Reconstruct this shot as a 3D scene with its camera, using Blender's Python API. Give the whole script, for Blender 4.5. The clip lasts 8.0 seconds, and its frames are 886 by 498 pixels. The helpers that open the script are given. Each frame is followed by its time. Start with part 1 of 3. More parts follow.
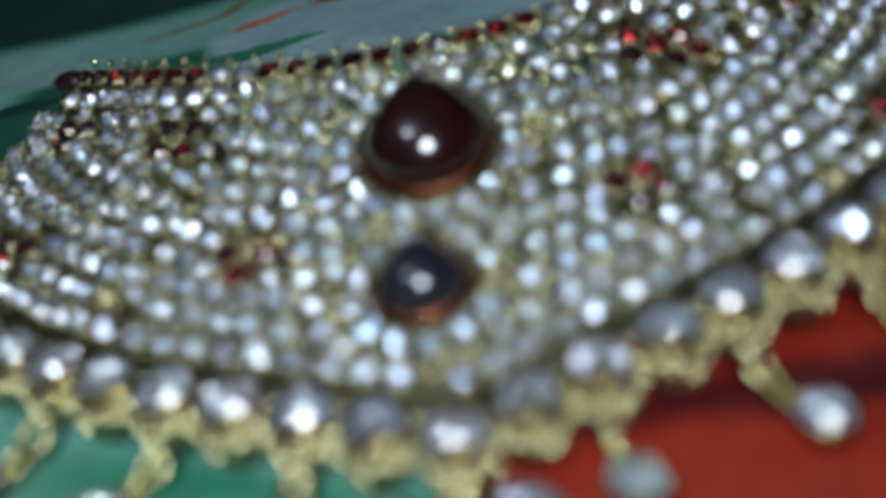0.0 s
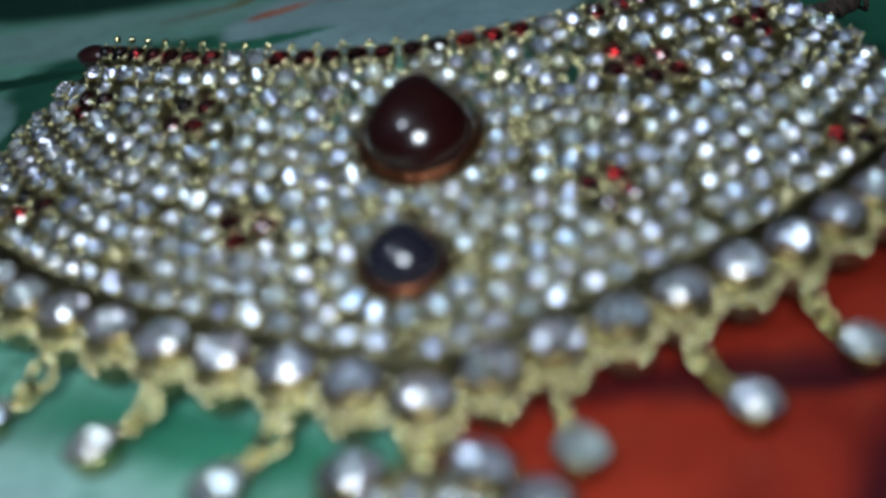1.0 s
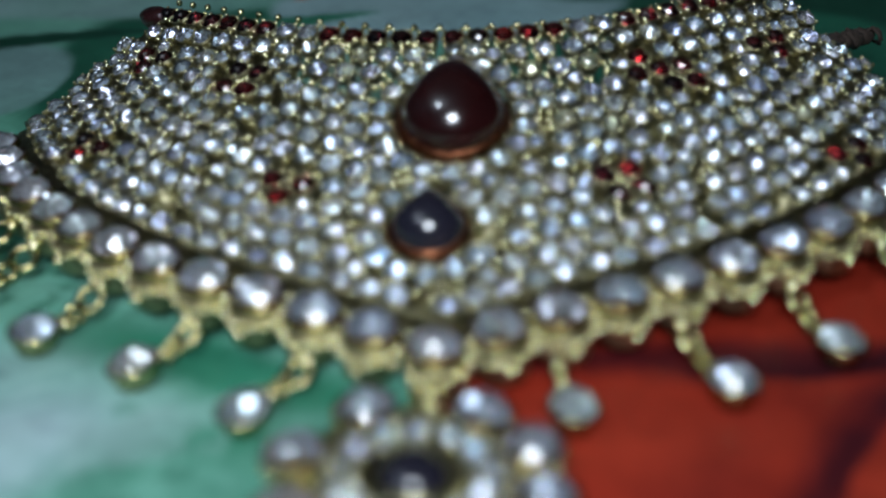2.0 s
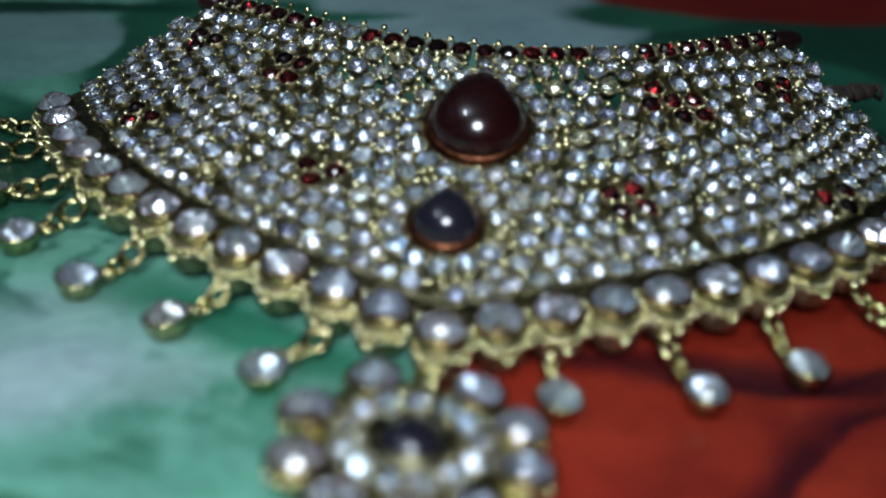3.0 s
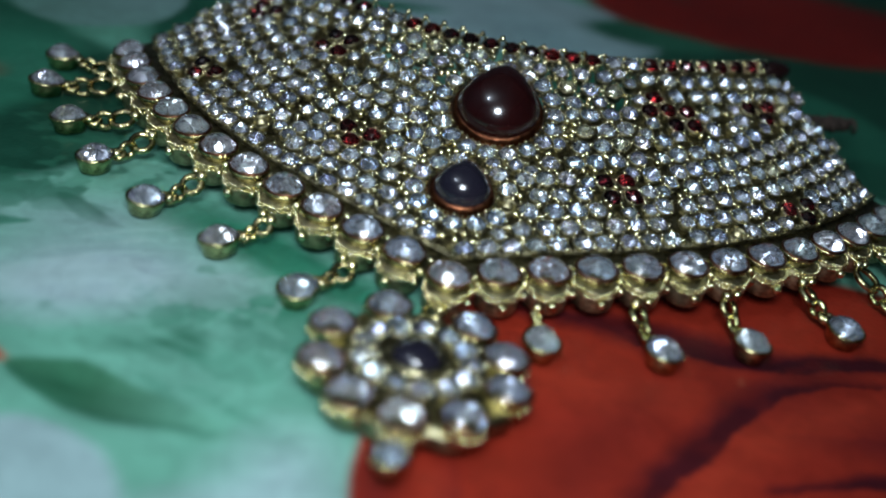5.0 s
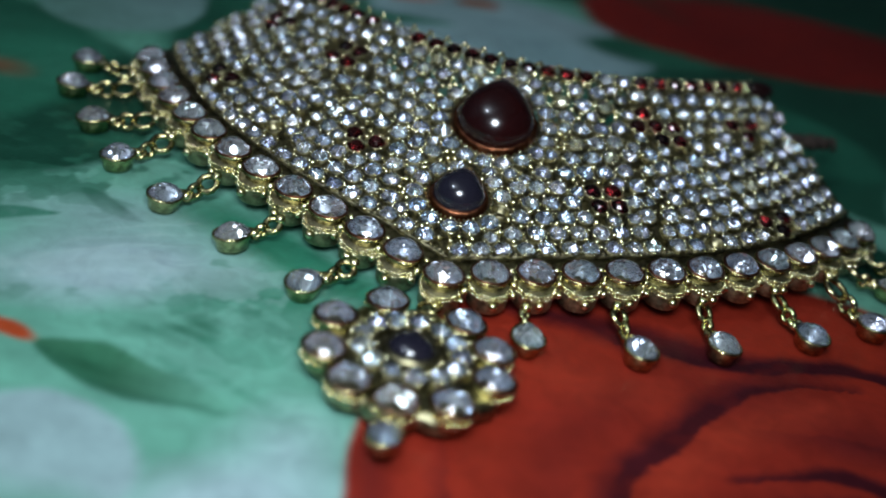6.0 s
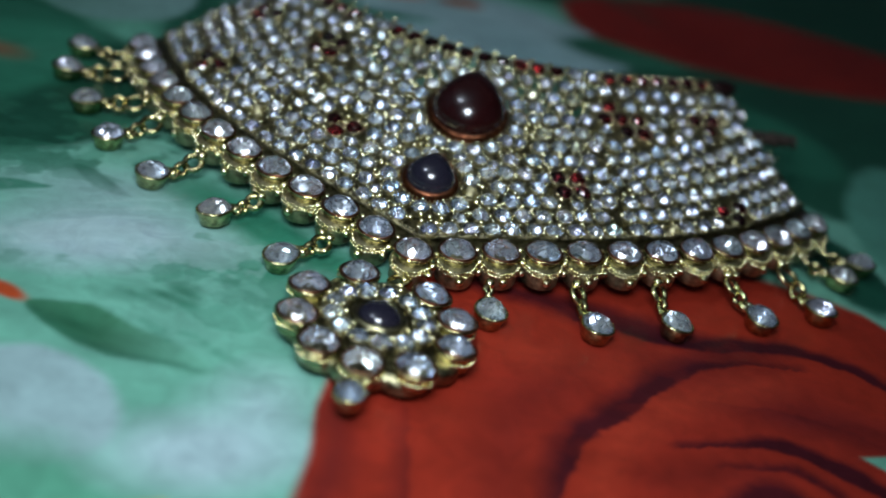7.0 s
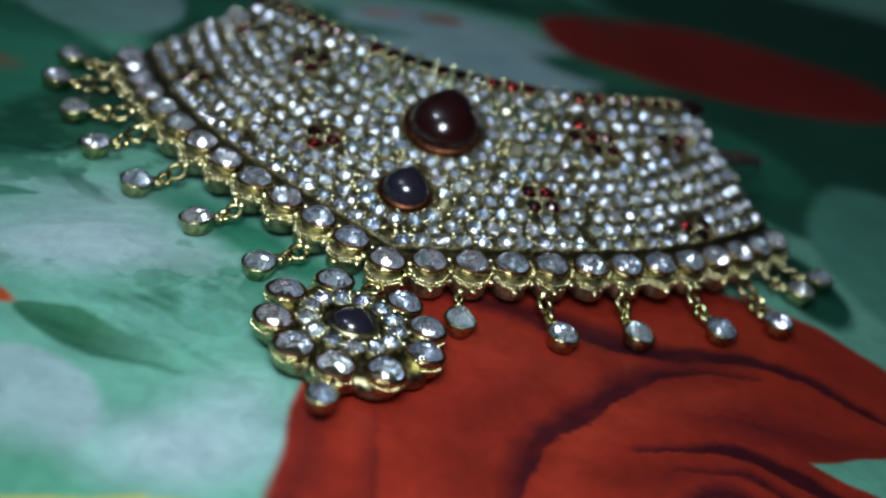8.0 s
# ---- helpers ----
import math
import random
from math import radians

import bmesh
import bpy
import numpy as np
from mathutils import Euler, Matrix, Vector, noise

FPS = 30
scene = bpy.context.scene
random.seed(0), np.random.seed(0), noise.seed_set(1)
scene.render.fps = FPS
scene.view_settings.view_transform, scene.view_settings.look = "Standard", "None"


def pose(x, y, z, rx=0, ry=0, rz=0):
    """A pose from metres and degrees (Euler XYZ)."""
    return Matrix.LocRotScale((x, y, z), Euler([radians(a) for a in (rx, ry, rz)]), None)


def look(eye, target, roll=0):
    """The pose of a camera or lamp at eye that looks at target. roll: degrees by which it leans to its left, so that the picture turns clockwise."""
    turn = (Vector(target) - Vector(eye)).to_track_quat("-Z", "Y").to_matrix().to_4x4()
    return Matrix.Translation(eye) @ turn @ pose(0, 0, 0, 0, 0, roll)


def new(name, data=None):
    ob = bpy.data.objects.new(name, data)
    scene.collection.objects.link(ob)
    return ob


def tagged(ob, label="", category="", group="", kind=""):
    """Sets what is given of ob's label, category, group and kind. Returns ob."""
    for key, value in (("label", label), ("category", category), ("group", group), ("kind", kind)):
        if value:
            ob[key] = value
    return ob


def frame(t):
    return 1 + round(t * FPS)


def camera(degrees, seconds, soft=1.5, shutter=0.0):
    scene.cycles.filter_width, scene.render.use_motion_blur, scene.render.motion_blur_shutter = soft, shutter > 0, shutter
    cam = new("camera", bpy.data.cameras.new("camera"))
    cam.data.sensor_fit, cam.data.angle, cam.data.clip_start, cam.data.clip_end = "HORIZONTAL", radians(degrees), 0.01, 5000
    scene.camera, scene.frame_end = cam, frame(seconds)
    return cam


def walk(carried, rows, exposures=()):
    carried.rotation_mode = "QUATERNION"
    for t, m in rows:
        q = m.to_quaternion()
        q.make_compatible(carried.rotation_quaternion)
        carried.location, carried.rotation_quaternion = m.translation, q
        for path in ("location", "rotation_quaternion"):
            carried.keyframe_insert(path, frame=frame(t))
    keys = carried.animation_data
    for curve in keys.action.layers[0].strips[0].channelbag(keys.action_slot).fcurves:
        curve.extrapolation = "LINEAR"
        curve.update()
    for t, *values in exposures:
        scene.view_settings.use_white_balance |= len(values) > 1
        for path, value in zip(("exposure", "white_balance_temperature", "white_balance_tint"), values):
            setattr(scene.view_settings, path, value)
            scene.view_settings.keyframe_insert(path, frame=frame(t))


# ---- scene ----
cam = camera(42.3, 8.0, soft=2.1)
cam.data.dof.use_dof = True
cam.data.dof.focus_distance = 0.152
cam.data.dof.aperture_fstop = 11.0
PATH = [
    (0.0, (0.00337, -0.00121, 0.05767), (-0.00022, 0.01561, 0.04747), -11.70),
    (0.5, (0.00498, -0.00519, 0.05833), (0.00146, 0.01162, 0.04809), -9.60),
    (1.0, (0.00619, -0.00981, 0.06069), (0.00267, 0.00705, 0.05053), -7.30),
    (1.5, (0.00695, -0.01470, 0.06210), (0.00335, 0.00216, 0.05197), -5.10),
    (2.0, (0.00691, -0.01976, 0.06331), (0.00323, -0.00293, 0.05315), -1.90),
    (3.5, (0.00894, -0.03444, 0.06977), (0.00530, -0.01756, 0.05968), 6.90),
    (4.0, (0.01055, -0.03974, 0.07025), (0.00694, -0.02283, 0.06020), 8.70),
    (4.5, (0.00977, -0.04486, 0.07166), (0.00620, -0.02797, 0.06156), 10.20),
    (5.0, (0.01055, -0.04964, 0.07436), (0.00695, -0.03279, 0.06421), 11.30),
    (6.5, (0.01611, -0.06265, 0.08095), (0.01242, -0.04575, 0.07092), 13.30),
    (7.0, (0.01925, -0.06653, 0.08139), (0.01563, -0.04958, 0.07142), 14.00),
    (7.5, (0.02078, -0.06898, 0.08245), (0.01730, -0.05201, 0.07246), 14.70),
    (8.0, (0.02197, -0.07146, 0.08489), (0.01853, -0.05434, 0.07513), 15.20),
]
walk(cam, [(t, look(eye, target, roll)) for t, eye, target, roll in PATH], [(0.0, 0.17), (1.0, 0.12), (2.2, 0.0), (4.0, -0.07), (8.0, -0.06)])

# ---- light ----
CM = 0.01
world = bpy.data.worlds.new("world")
scene.world = world
world.use_nodes = True
world.node_tree.nodes["Background"].inputs[0].default_value = (0.5, 0.6, 0.7, 1)
world.node_tree.nodes["Background"].inputs[1].default_value = 0.05

# necklace frame: origin between the two large stones, axis up the front
N = pose(-0.015, 0.082, 0, 0, 0, 8.5)


def lamp(name, at, aim, size, power, colour):
    data = bpy.data.lights.new(name, "AREA")
    data.shape, data.size, data.energy, data.color = "DISK", size, power, colour
    data.spread = radians(101)
    ob = new(name, data)
    ob.matrix_world = N @ look([c * CM for c in at], [c * CM for c in aim])
    return ob


lamp("torch_light", (0.3, -13.6, 11.8), (-1.2, -2.4, 0.5), 0.055, 0.131, (0.79, 0.89, 1.0))


# ---- materials ----
def material(name, build):
    m = bpy.data.materials.new(name)
    m.use_nodes = True
    nt = m.node_tree
    build(nt, nt.nodes["Principled BSDF"])
    return m


def noise_node(nt, scale, detail=4.0, coord="Object"):
    tc = nt.nodes.new("ShaderNodeTexCoord")
    n = nt.nodes.new("ShaderNodeTexNoise")
    n.inputs["Scale"].default_value = scale
    n.inputs["Detail"].default_value = detail
    nt.links.new(tc.outputs[coord], n.inputs["Vector"])
    return n


def ramp_node(nt, source, stops):
    r = nt.nodes.new("ShaderNodeValToRGB")
    el = r.color_ramp.elements
    while len(el) < len(stops):
        el.new(0.5)
    for e, (p, c) in zip(el, stops):
        e.position, e.color = p, (*c, 1)
    nt.links.new(source, r.inputs[0])
    return r


def bump_node(nt, source, strength, distance, bsdf):
    b = nt.nodes.new("ShaderNodeBump")
    b.inputs["Strength"].default_value = strength
    b.inputs["Distance"].default_value = distance
    nt.links.new(source, b.inputs["Height"])
    nt.links.new(b.outputs[0], bsdf.inputs["Normal"])


def gold_build(dark, light, rough):
    def build(nt, p):
        n = noise_node(nt, 900)
        r = ramp_node(nt, n.outputs["Fac"], [(0.32, dark), (0.62, light)])
        nt.links.new(r.outputs[0], p.inputs["Base Color"])
        p.inputs["Metallic"].default_value = 1.0
        p.inputs["Roughness"].default_value = rough
        f = noise_node(nt, 2500, 2)
        bump_node(nt, f.outputs["Fac"], 0.35, 0.0004, p)
    return build


GOLD = material("gold_plate", gold_build((0.23, 0.205, 0.09), (0.66, 0.60, 0.30), 0.14))
GOLD_SOFT = material("gold_tarnished", gold_build((0.10, 0.092, 0.052), (0.34, 0.31, 0.18), 0.30))
GOLD_DULL = material("gold_dull", gold_build((0.12, 0.11, 0.065), (0.42, 0.385, 0.23), 0.42))


def prong_build(nt, p):
    n = noise_node(nt, 1200)
    r = ramp_node(nt, n.outputs["Fac"], [(0.3, (0.64, 0.57, 0.28)), (0.7, (0.90, 0.84, 0.52))])
    nt.links.new(r.outputs[0], p.inputs["Base Color"])
    p.inputs["Metallic"].default_value = 1.0
    p.inputs["Roughness"].default_value = 0.08


PRONG = material("bright_gold_prong", prong_build)


def stone_build(a, b, metal, rough, facet, spread=1.4, fire=0.16, coat=0.3):
    def build(nt, p):
        info = nt.nodes.new("ShaderNodeObjectInfo")
        r = ramp_node(nt, info.outputs["Random"], [(0.0, a), (1.0, b)])
        # fire: coloured dispersion glints, painted cell by cell into the base colour
        tint = nt.nodes.new("ShaderNodeMix")
        tint.data_type, tint.blend_type = "RGBA", "MIX"
        tint.inputs[0].default_value = fire
        nt.links.new(r.outputs[0], tint.inputs[6])
        nt.links.new(tint.outputs[2], p.inputs["Base Color"])
        p.inputs["Metallic"].default_value = metal
        p.inputs["Roughness"].default_value = rough
        p.inputs["Coat Weight"].default_value = coat
        p.inputs["Coat Roughness"].default_value = 0.06
        p.inputs["Coat IOR"].default_value = 2.2
        tc = nt.nodes.new("ShaderNodeTexCoord")
        mp = nt.nodes.new("ShaderNodeVectorMath")
        mp.operation = "ADD"
        nt.links.new(tc.outputs["Object"], mp.inputs[0])
        nt.links.new(info.outputs["Random"], mp.inputs[1])
        v = nt.nodes.new("ShaderNodeTexVoronoi")
        v.inputs["Scale"].default_value = facet
        nt.links.new(mp.outputs[0], v.inputs["Vector"])
        nt.links.new(v.outputs["Color"], tint.inputs[7])
        # small cut facets: each cell leans its own way
        mid = nt.nodes.new("ShaderNodeVectorMath")
        mid.operation = "SUBTRACT"
        mid.inputs[1].default_value = (0.5, 0.5, 0.5)
        nt.links.new(v.outputs["Color"], mid.inputs[0])
        geo = nt.nodes.new("ShaderNodeNewGeometry")
        lean = nt.nodes.new("ShaderNodeVectorMath")
        lean.operation = "MULTIPLY_ADD"
        lean.inputs[1].default_value = (spread, spread, spread)
        nt.links.new(mid.outputs[0], lean.inputs[0])
        nt.links.new(geo.outputs["Normal"], lean.inputs[2])
        unit = nt.nodes.new("ShaderNodeVectorMath")
        unit.operation = "NORMALIZE"
        nt.links.new(lean.outputs[0], unit.inputs[0])
        nt.links.new(unit.outputs[0], p.inputs["Normal"])
        nt.links.new(unit.outputs[0], p.inputs["Coat Normal"])
    return build


def glass_build(a, b, rough):
    def build(nt, p):
        info = nt.nodes.new("ShaderNodeObjectInfo")
        r = ramp_node(nt, info.outputs["Random"], [(0.0, a), (1.0, b)])
        nt.links.new(r.outputs[0], p.inputs["Base Color"])
        p.inputs["Transmission Weight"].default_value = 1.0
        p.inputs["Roughness"].default_value = rough
        p.inputs["IOR"].default_value = 1.58
    return build


def foil_build(a, b, rough, facet, spread, fire):
    return stone_build(a, b, 0.9, rough, facet, spread, fire, 0.0)


CRYSTAL = material("crystal_glass", glass_build((0.93, 0.97, 1.0), (0.99, 1.0, 1.0), 0.03))
AMBER = material("yellowed_glass", glass_build((0.85, 0.78, 0.45), (0.95, 0.9, 0.6), 0.05))
RUBY_GLASS = material("red_glass", glass_build((0.018, 0.0015, 0.002), (0.13, 0.006, 0.006), 0.07))
FOIL = material("mirror_foil", foil_build((0.60, 0.69, 0.85), (0.88, 0.93, 1.0), 0.09, 1300, 0.66, 0.10))
FOIL_BIG = material("faceted_mirror_foil", stone_build((0.80, 0.87, 0.98), (0.95, 0.98, 1.0), 0.83, 0.08, 640, 0.75, 0.08, 0.0))
RUBY = material("dark_red_enamel", stone_build((0.012, 0.003, 0.003), (0.03, 0.005, 0.005), 0.3, 0.3, 1100, 0.3, 0.0))


def cab_build(colour, under):
    def build(nt, p):
        n = noise_node(nt, 160)
        r = ramp_node(nt, n.outputs["Fac"], [(0.35, colour), (0.75, under)])
        nt.links.new(r.outputs[0], p.inputs["Base Color"])
        p.inputs["Roughness"].default_value = 0.22
        p.inputs["Specular IOR Level"].default_value = 0.3
        p.inputs["Coat Weight"].default_value = 0.8
        p.inputs["Coat Roughness"].default_value = 0.04
    return build


CAB_RED = material("dark_red_cabochon", cab_build((0.008, 0.0012, 0.0014), (0.016, 0.002, 0.002)))
CAB_BLACK = material("black_cabochon", cab_build((0.006, 0.006, 0.012), (0.014, 0.012, 0.018)))
ENAMEL = material("copper_red_bezel", gold_build((0.075, 0.022, 0.010), (0.19, 0.07, 0.034), 0.30))


def cloth_build(nt, p):
    at = nt.nodes.new("ShaderNodeAttribute")
    at.attribute_name = "print"
    n = noise_node(nt, 70, 6)
    r = ramp_node(nt, n.outputs["Fac"], [(0.25, (0.82, 0.82, 0.82)), (0.75, (1.1, 1.1, 1.1))])
    mix = nt.nodes.new("ShaderNodeMix")
    mix.data_type, mix.blend_type = "RGBA", "MULTIPLY"
    mix.inputs[0].default_value = 1.0
    nt.links.new(at.outputs["Color"], mix.inputs[6])
    nt.links.new(r.outputs[0], mix.inputs[7])
    fine = noise_node(nt, 300, 8)
    fine.inputs["Distortion"].default_value = 1.2
    r2 = ramp_node(nt, fine.outputs["Fac"], [(0.3, (0.86, 0.86, 0.86)), (0.65, (1.05, 1.05, 1.05))])
    mix2 = nt.nodes.new("ShaderNodeMix")
    mix2.data_type, mix2.blend_type = "RGBA", "MULTIPLY"
    mix2.inputs[0].default_value = 1.0
    nt.links.new(mix.outputs[2], mix2.inputs[6])
    nt.links.new(r2.outputs[0], mix2.inputs[7])
    nt.links.new(mix2.outputs[2], p.inputs["Base Color"])
    p.inputs["Roughness"].default_value = 0.42
    p.inputs["Specular IOR Level"].default_value = 0.26
    w = noise_node(nt, 1500, 3)
    bump_node(nt, w.outputs["Fac"], 0.12, 0.0004, p)


CLOTH = material("printed_cloth", cloth_build)


def plain(colour, rough, scale):
    def build(nt, p):
        n = noise_node(nt, scale, 5)
        r = ramp_node(nt, n.outputs["Fac"], [(0.3, tuple(c * 0.8 for c in colour)), (0.7, colour)])
        nt.links.new(r.outputs[0], p.inputs["Base Color"])
        p.inputs["Roughness"].default_value = rough
        bump_node(nt, n.outputs["Fac"], 0.1, 0.002, p)
    return build


WALL = material("wall_paint", plain((0.16, 0.18, 0.2), 0.8, 6))
CEILING = material("ceiling_paint", plain((0.8, 0.8, 0.78), 0.85, 6))
FLOOR = material("floor_tiles", plain((0.3, 0.28, 0.25), 0.4, 4))
WOOD = material("table_wood", plain((0.2, 0.11, 0.05), 0.45, 12))
CORD = material("brown_cord", plain((0.035, 0.022, 0.015), 0.85, 600))


# ---- helpers ----
def part(name, bm, mat, parent=None, label="", smooth=False):
    """One mesh object under its thing; the bmesh is in centimetres."""
    if isinstance(bm, bmesh.types.BMesh):
        bmesh.ops.scale(bm, vec=(CM, CM, CM), verts=bm.verts)
        for f in bm.faces:
            f.smooth = smooth
        me = bpy.data.meshes.new(name)
        bm.to_mesh(me)
        bm.free()
        me.materials.append(mat)
    else:
        me = bm
    ob = new(name, me)
    ob.parent = parent
    if label:
        tagged(ob, label)
    return ob


def put(ob, m):
    """Sets the local pose m, given in centimetres."""
    m = m.copy()
    m.translation = m.translation * CM
    ob.matrix_local = m
    return ob


def rings(bm, loops, cap_first=False, cap_last=True):
    """Skins closed loops of points, in order."""
    made = [[bm.verts.new(p) for p in loop] for loop in loops]
    for a, b in zip(made, made[1:]):
        n = len(a)
        for i in range(n):
            bm.faces.new((a[i], a[(i + 1) % n], b[(i + 1) % n], b[i]))
    if cap_first:
        bm.faces.new(made[0][::-1])
    if cap_last:
        bm.faces.new(made[-1])
    return made


def oval(rx, ry, z, n, turn=0.0, tip=0.0):
    """A loop of n points; tip draws the +y end out into a drop."""
    out = []
    for i in range(n):
        a = 2 * math.pi * i / n + turn
        x, y = rx * math.cos(a), ry * math.sin(a)
        if tip and y > 0:
            k = y / ry
            x *= 1 - 0.62 * tip * k
            y *= 1 + tip * 0.45 * k * k
        out.append((x, y, z))
    return out


def ball(bm, at, r, n=6):
    at = Vector(at)
    rows = [[(at.x + r * math.sin(p) * math.cos(2 * math.pi * i / n), at.y + r * math.sin(p) * math.sin(2 * math.pi * i / n), at.z + r * math.cos(p)) for i in range(n)] for p in (2.5, 1.85, 1.2, 0.6)]
    rings(bm, rows, True, True)


def tube(bm, pts, r, n=6, closed=False):
    pts = [Vector(p) for p in pts]
    loops = []
    for i, p in enumerate(pts):
        d = (pts[(i + 1) % len(pts)] - pts[i - 1]) if closed or 0 < i < len(pts) - 1 else (pts[min(i + 1, len(pts) - 1)] - pts[max(i - 1, 0)])
        d.normalize()
        s = d.cross(Vector((0, 0, 1)))
        s = s.normalized() if s.length > 1e-4 else Vector((1, 0, 0))
        t = s.cross(d)
        loops.append([p + r * (s * math.cos(2 * math.pi * k / n) + t * math.sin(2 * math.pi * k / n)) for k in range(n)])
    made = rings(bm, loops, not closed, not closed)
    if closed:
        a, b = made[-1], made[0]
        for i in range(n):
            bm.faces.new((a[i], a[(i + 1) % n], b[(i + 1) % n], b[i]))


def gem(rx, ry, h, tip=0.0):
    """A brilliant-cut top: table, star and crown facets over a short girdle."""
    bm = bmesh.new()
    deep = -0.75 * min(rx, ry)
    low_tip = [bm.verts.new(p) for p in oval(rx * 0.08, ry * 0.08, deep, 8, 0, tip)]
    low_mid = [bm.verts.new(p) for p in oval(rx * 0.56, ry * 0.56, deep * 0.55, 8, math.pi / 8, tip)]
    g0 = [bm.verts.new(p) for p in oval(rx, ry, -0.2 * h, 16, 0, tip)]
    g = [bm.verts.new(p) for p in oval(rx, ry, 0, 16, 0, tip)]
    mid = [bm.verts.new(p) for p in oval(rx * 0.78, ry * 0.78, h * 0.62, 8, math.pi / 8, tip)]
    top = [bm.verts.new(p) for p in oval(rx * 0.5, ry * 0.5, h, 8, 0, tip)]
    for i in range(16):
        bm.faces.new((g0[i], g0[(i + 1) % 16], g[(i + 1) % 16], g[i]))
    for i in range(8):
        j = (i + 1) % 8
        bm.faces.new((g[2 * i], g[2 * i + 1], mid[i]))
        bm.faces.new((g[2 * i + 1], g[(2 * i + 2) % 16], mid[i]))
        bm.faces.new((mid[i], g[(2 * i + 2) % 16], mid[j]))
        bm.faces.new((top[i], mid[i], top[j]))
        bm.faces.new((top[j], mid[i], mid[j]))
    bm.faces.new(top)
    # the foiled back
    back = [bm.faces.new(low_tip[::-1])]
    for i in range(8):
        j = (i + 1) % 8
        back.append(bm.faces.new((low_mid[i], g0[2 * i + 1], g0[2 * i])))
        back.append(bm.faces.new((low_mid[i], g0[(2 * i + 2) % 16], g0[2 * i + 1])))
        back.append(bm.faces.new((low_mid[i], low_mid[j], g0[(2 * i + 2) % 16])))
        back.append(bm.faces.new((low_tip[i], low_tip[j], low_mid[i])))
        back.append(bm.faces.new((low_tip[j], low_mid[j], low_mid[i])))
    bmesh.ops.recalc_face_normals(bm, faces=bm.faces)
    for f in back:
        f.material_index = 1
    return bm


def mesh_of(bm, mat, name, smooth=False, back=None):
    ob = part(name, bm, mat, None, "", smooth)
    me = ob.data
    if back:
        me.materials.append(back)
    bpy.data.objects.remove(ob)
    return me


# ---- the necklace's surface ----
def height(u, v):
    return 1.028 + 0.013 * u + 0.262 * v - 0.0207 * u * u + 0.0047 * u * v + 0.015 * v * v - 0.0065 * u * u * v


def normal(u, v):
    e = 0.02
    return Vector((-(height(u + e, v) - height(u - e, v)) / (2 * e), -(height(u, v + e) - height(u, v - e)) / (2 * e), 1)).normalized()


def seat(u, v, lift=0.0, spin=0.0, wobble=0.0):
    """A pose on the surface, in centimetres, z along its normal."""
    n = normal(u, v)
    if wobble:
        n = (n + Vector((random.gauss(0, wobble), random.gauss(0, wobble), 0))).normalized()
    x = Vector((math.cos(spin), math.sin(spin), 0))
    y = n.cross(x).normalized()
    x = y.cross(n)
    m = Matrix((x, y, n)).transposed().to_4x4()
    m.translation = Vector((u, v, height(u, v))) + n * lift
    return m


def low(u):
    return -2.2 + 0.40 * abs(u) + (0.0016 if u > 0 else 0.0021) * u ** 4


def high(u):
    return 2.36 + 0.108 * u * u


def side(u, v):
    """Distance inside the slanting side edges."""
    return ((5.46 - abs(u)) * 1.25 - (v - 2.75) * 1.3) / 1.80


def along(curve, step, start, stop):
    """Points at equal steps of length along v = curve(u)."""
    out, u, gone, want = [], 0.0, 0.0, start
    s = 1 if stop > 0 else -1
    last = (0.0, curve(0.0))
    while abs(u) < abs(stop):
        u += 0.01 * s
        p = (u, curve(u))
        gone += math.dist(last, p)
        last = p
        if gone >= want:
            out.append(p)
            want += step
    return out


LOWER = [(i * 0.02, low(i * 0.02)) for i in range(-300, 301)]
LOWER_A = np.array(LOWER)


def inset(u, v):
    return float(np.hypot(LOWER_A[:, 0] - u, LOWER_A[:, 1] - v).min()) * (1 if v > low(u) else -1)


# ---- cloth, table and room ----
def wave(u, v, f, seed):
    r = np.random.RandomState(seed)
    s = np.zeros_like(u)
    for k in range(7):
        a, ph, m = r.uniform(0, 6.28), r.uniform(0, 6.28), f * r.uniform(0.5, 2.2)
        s += np.sin((u * math.cos(a) + v * math.sin(a)) * m + ph) / (0.6 + m / f)
    return s / 3.0


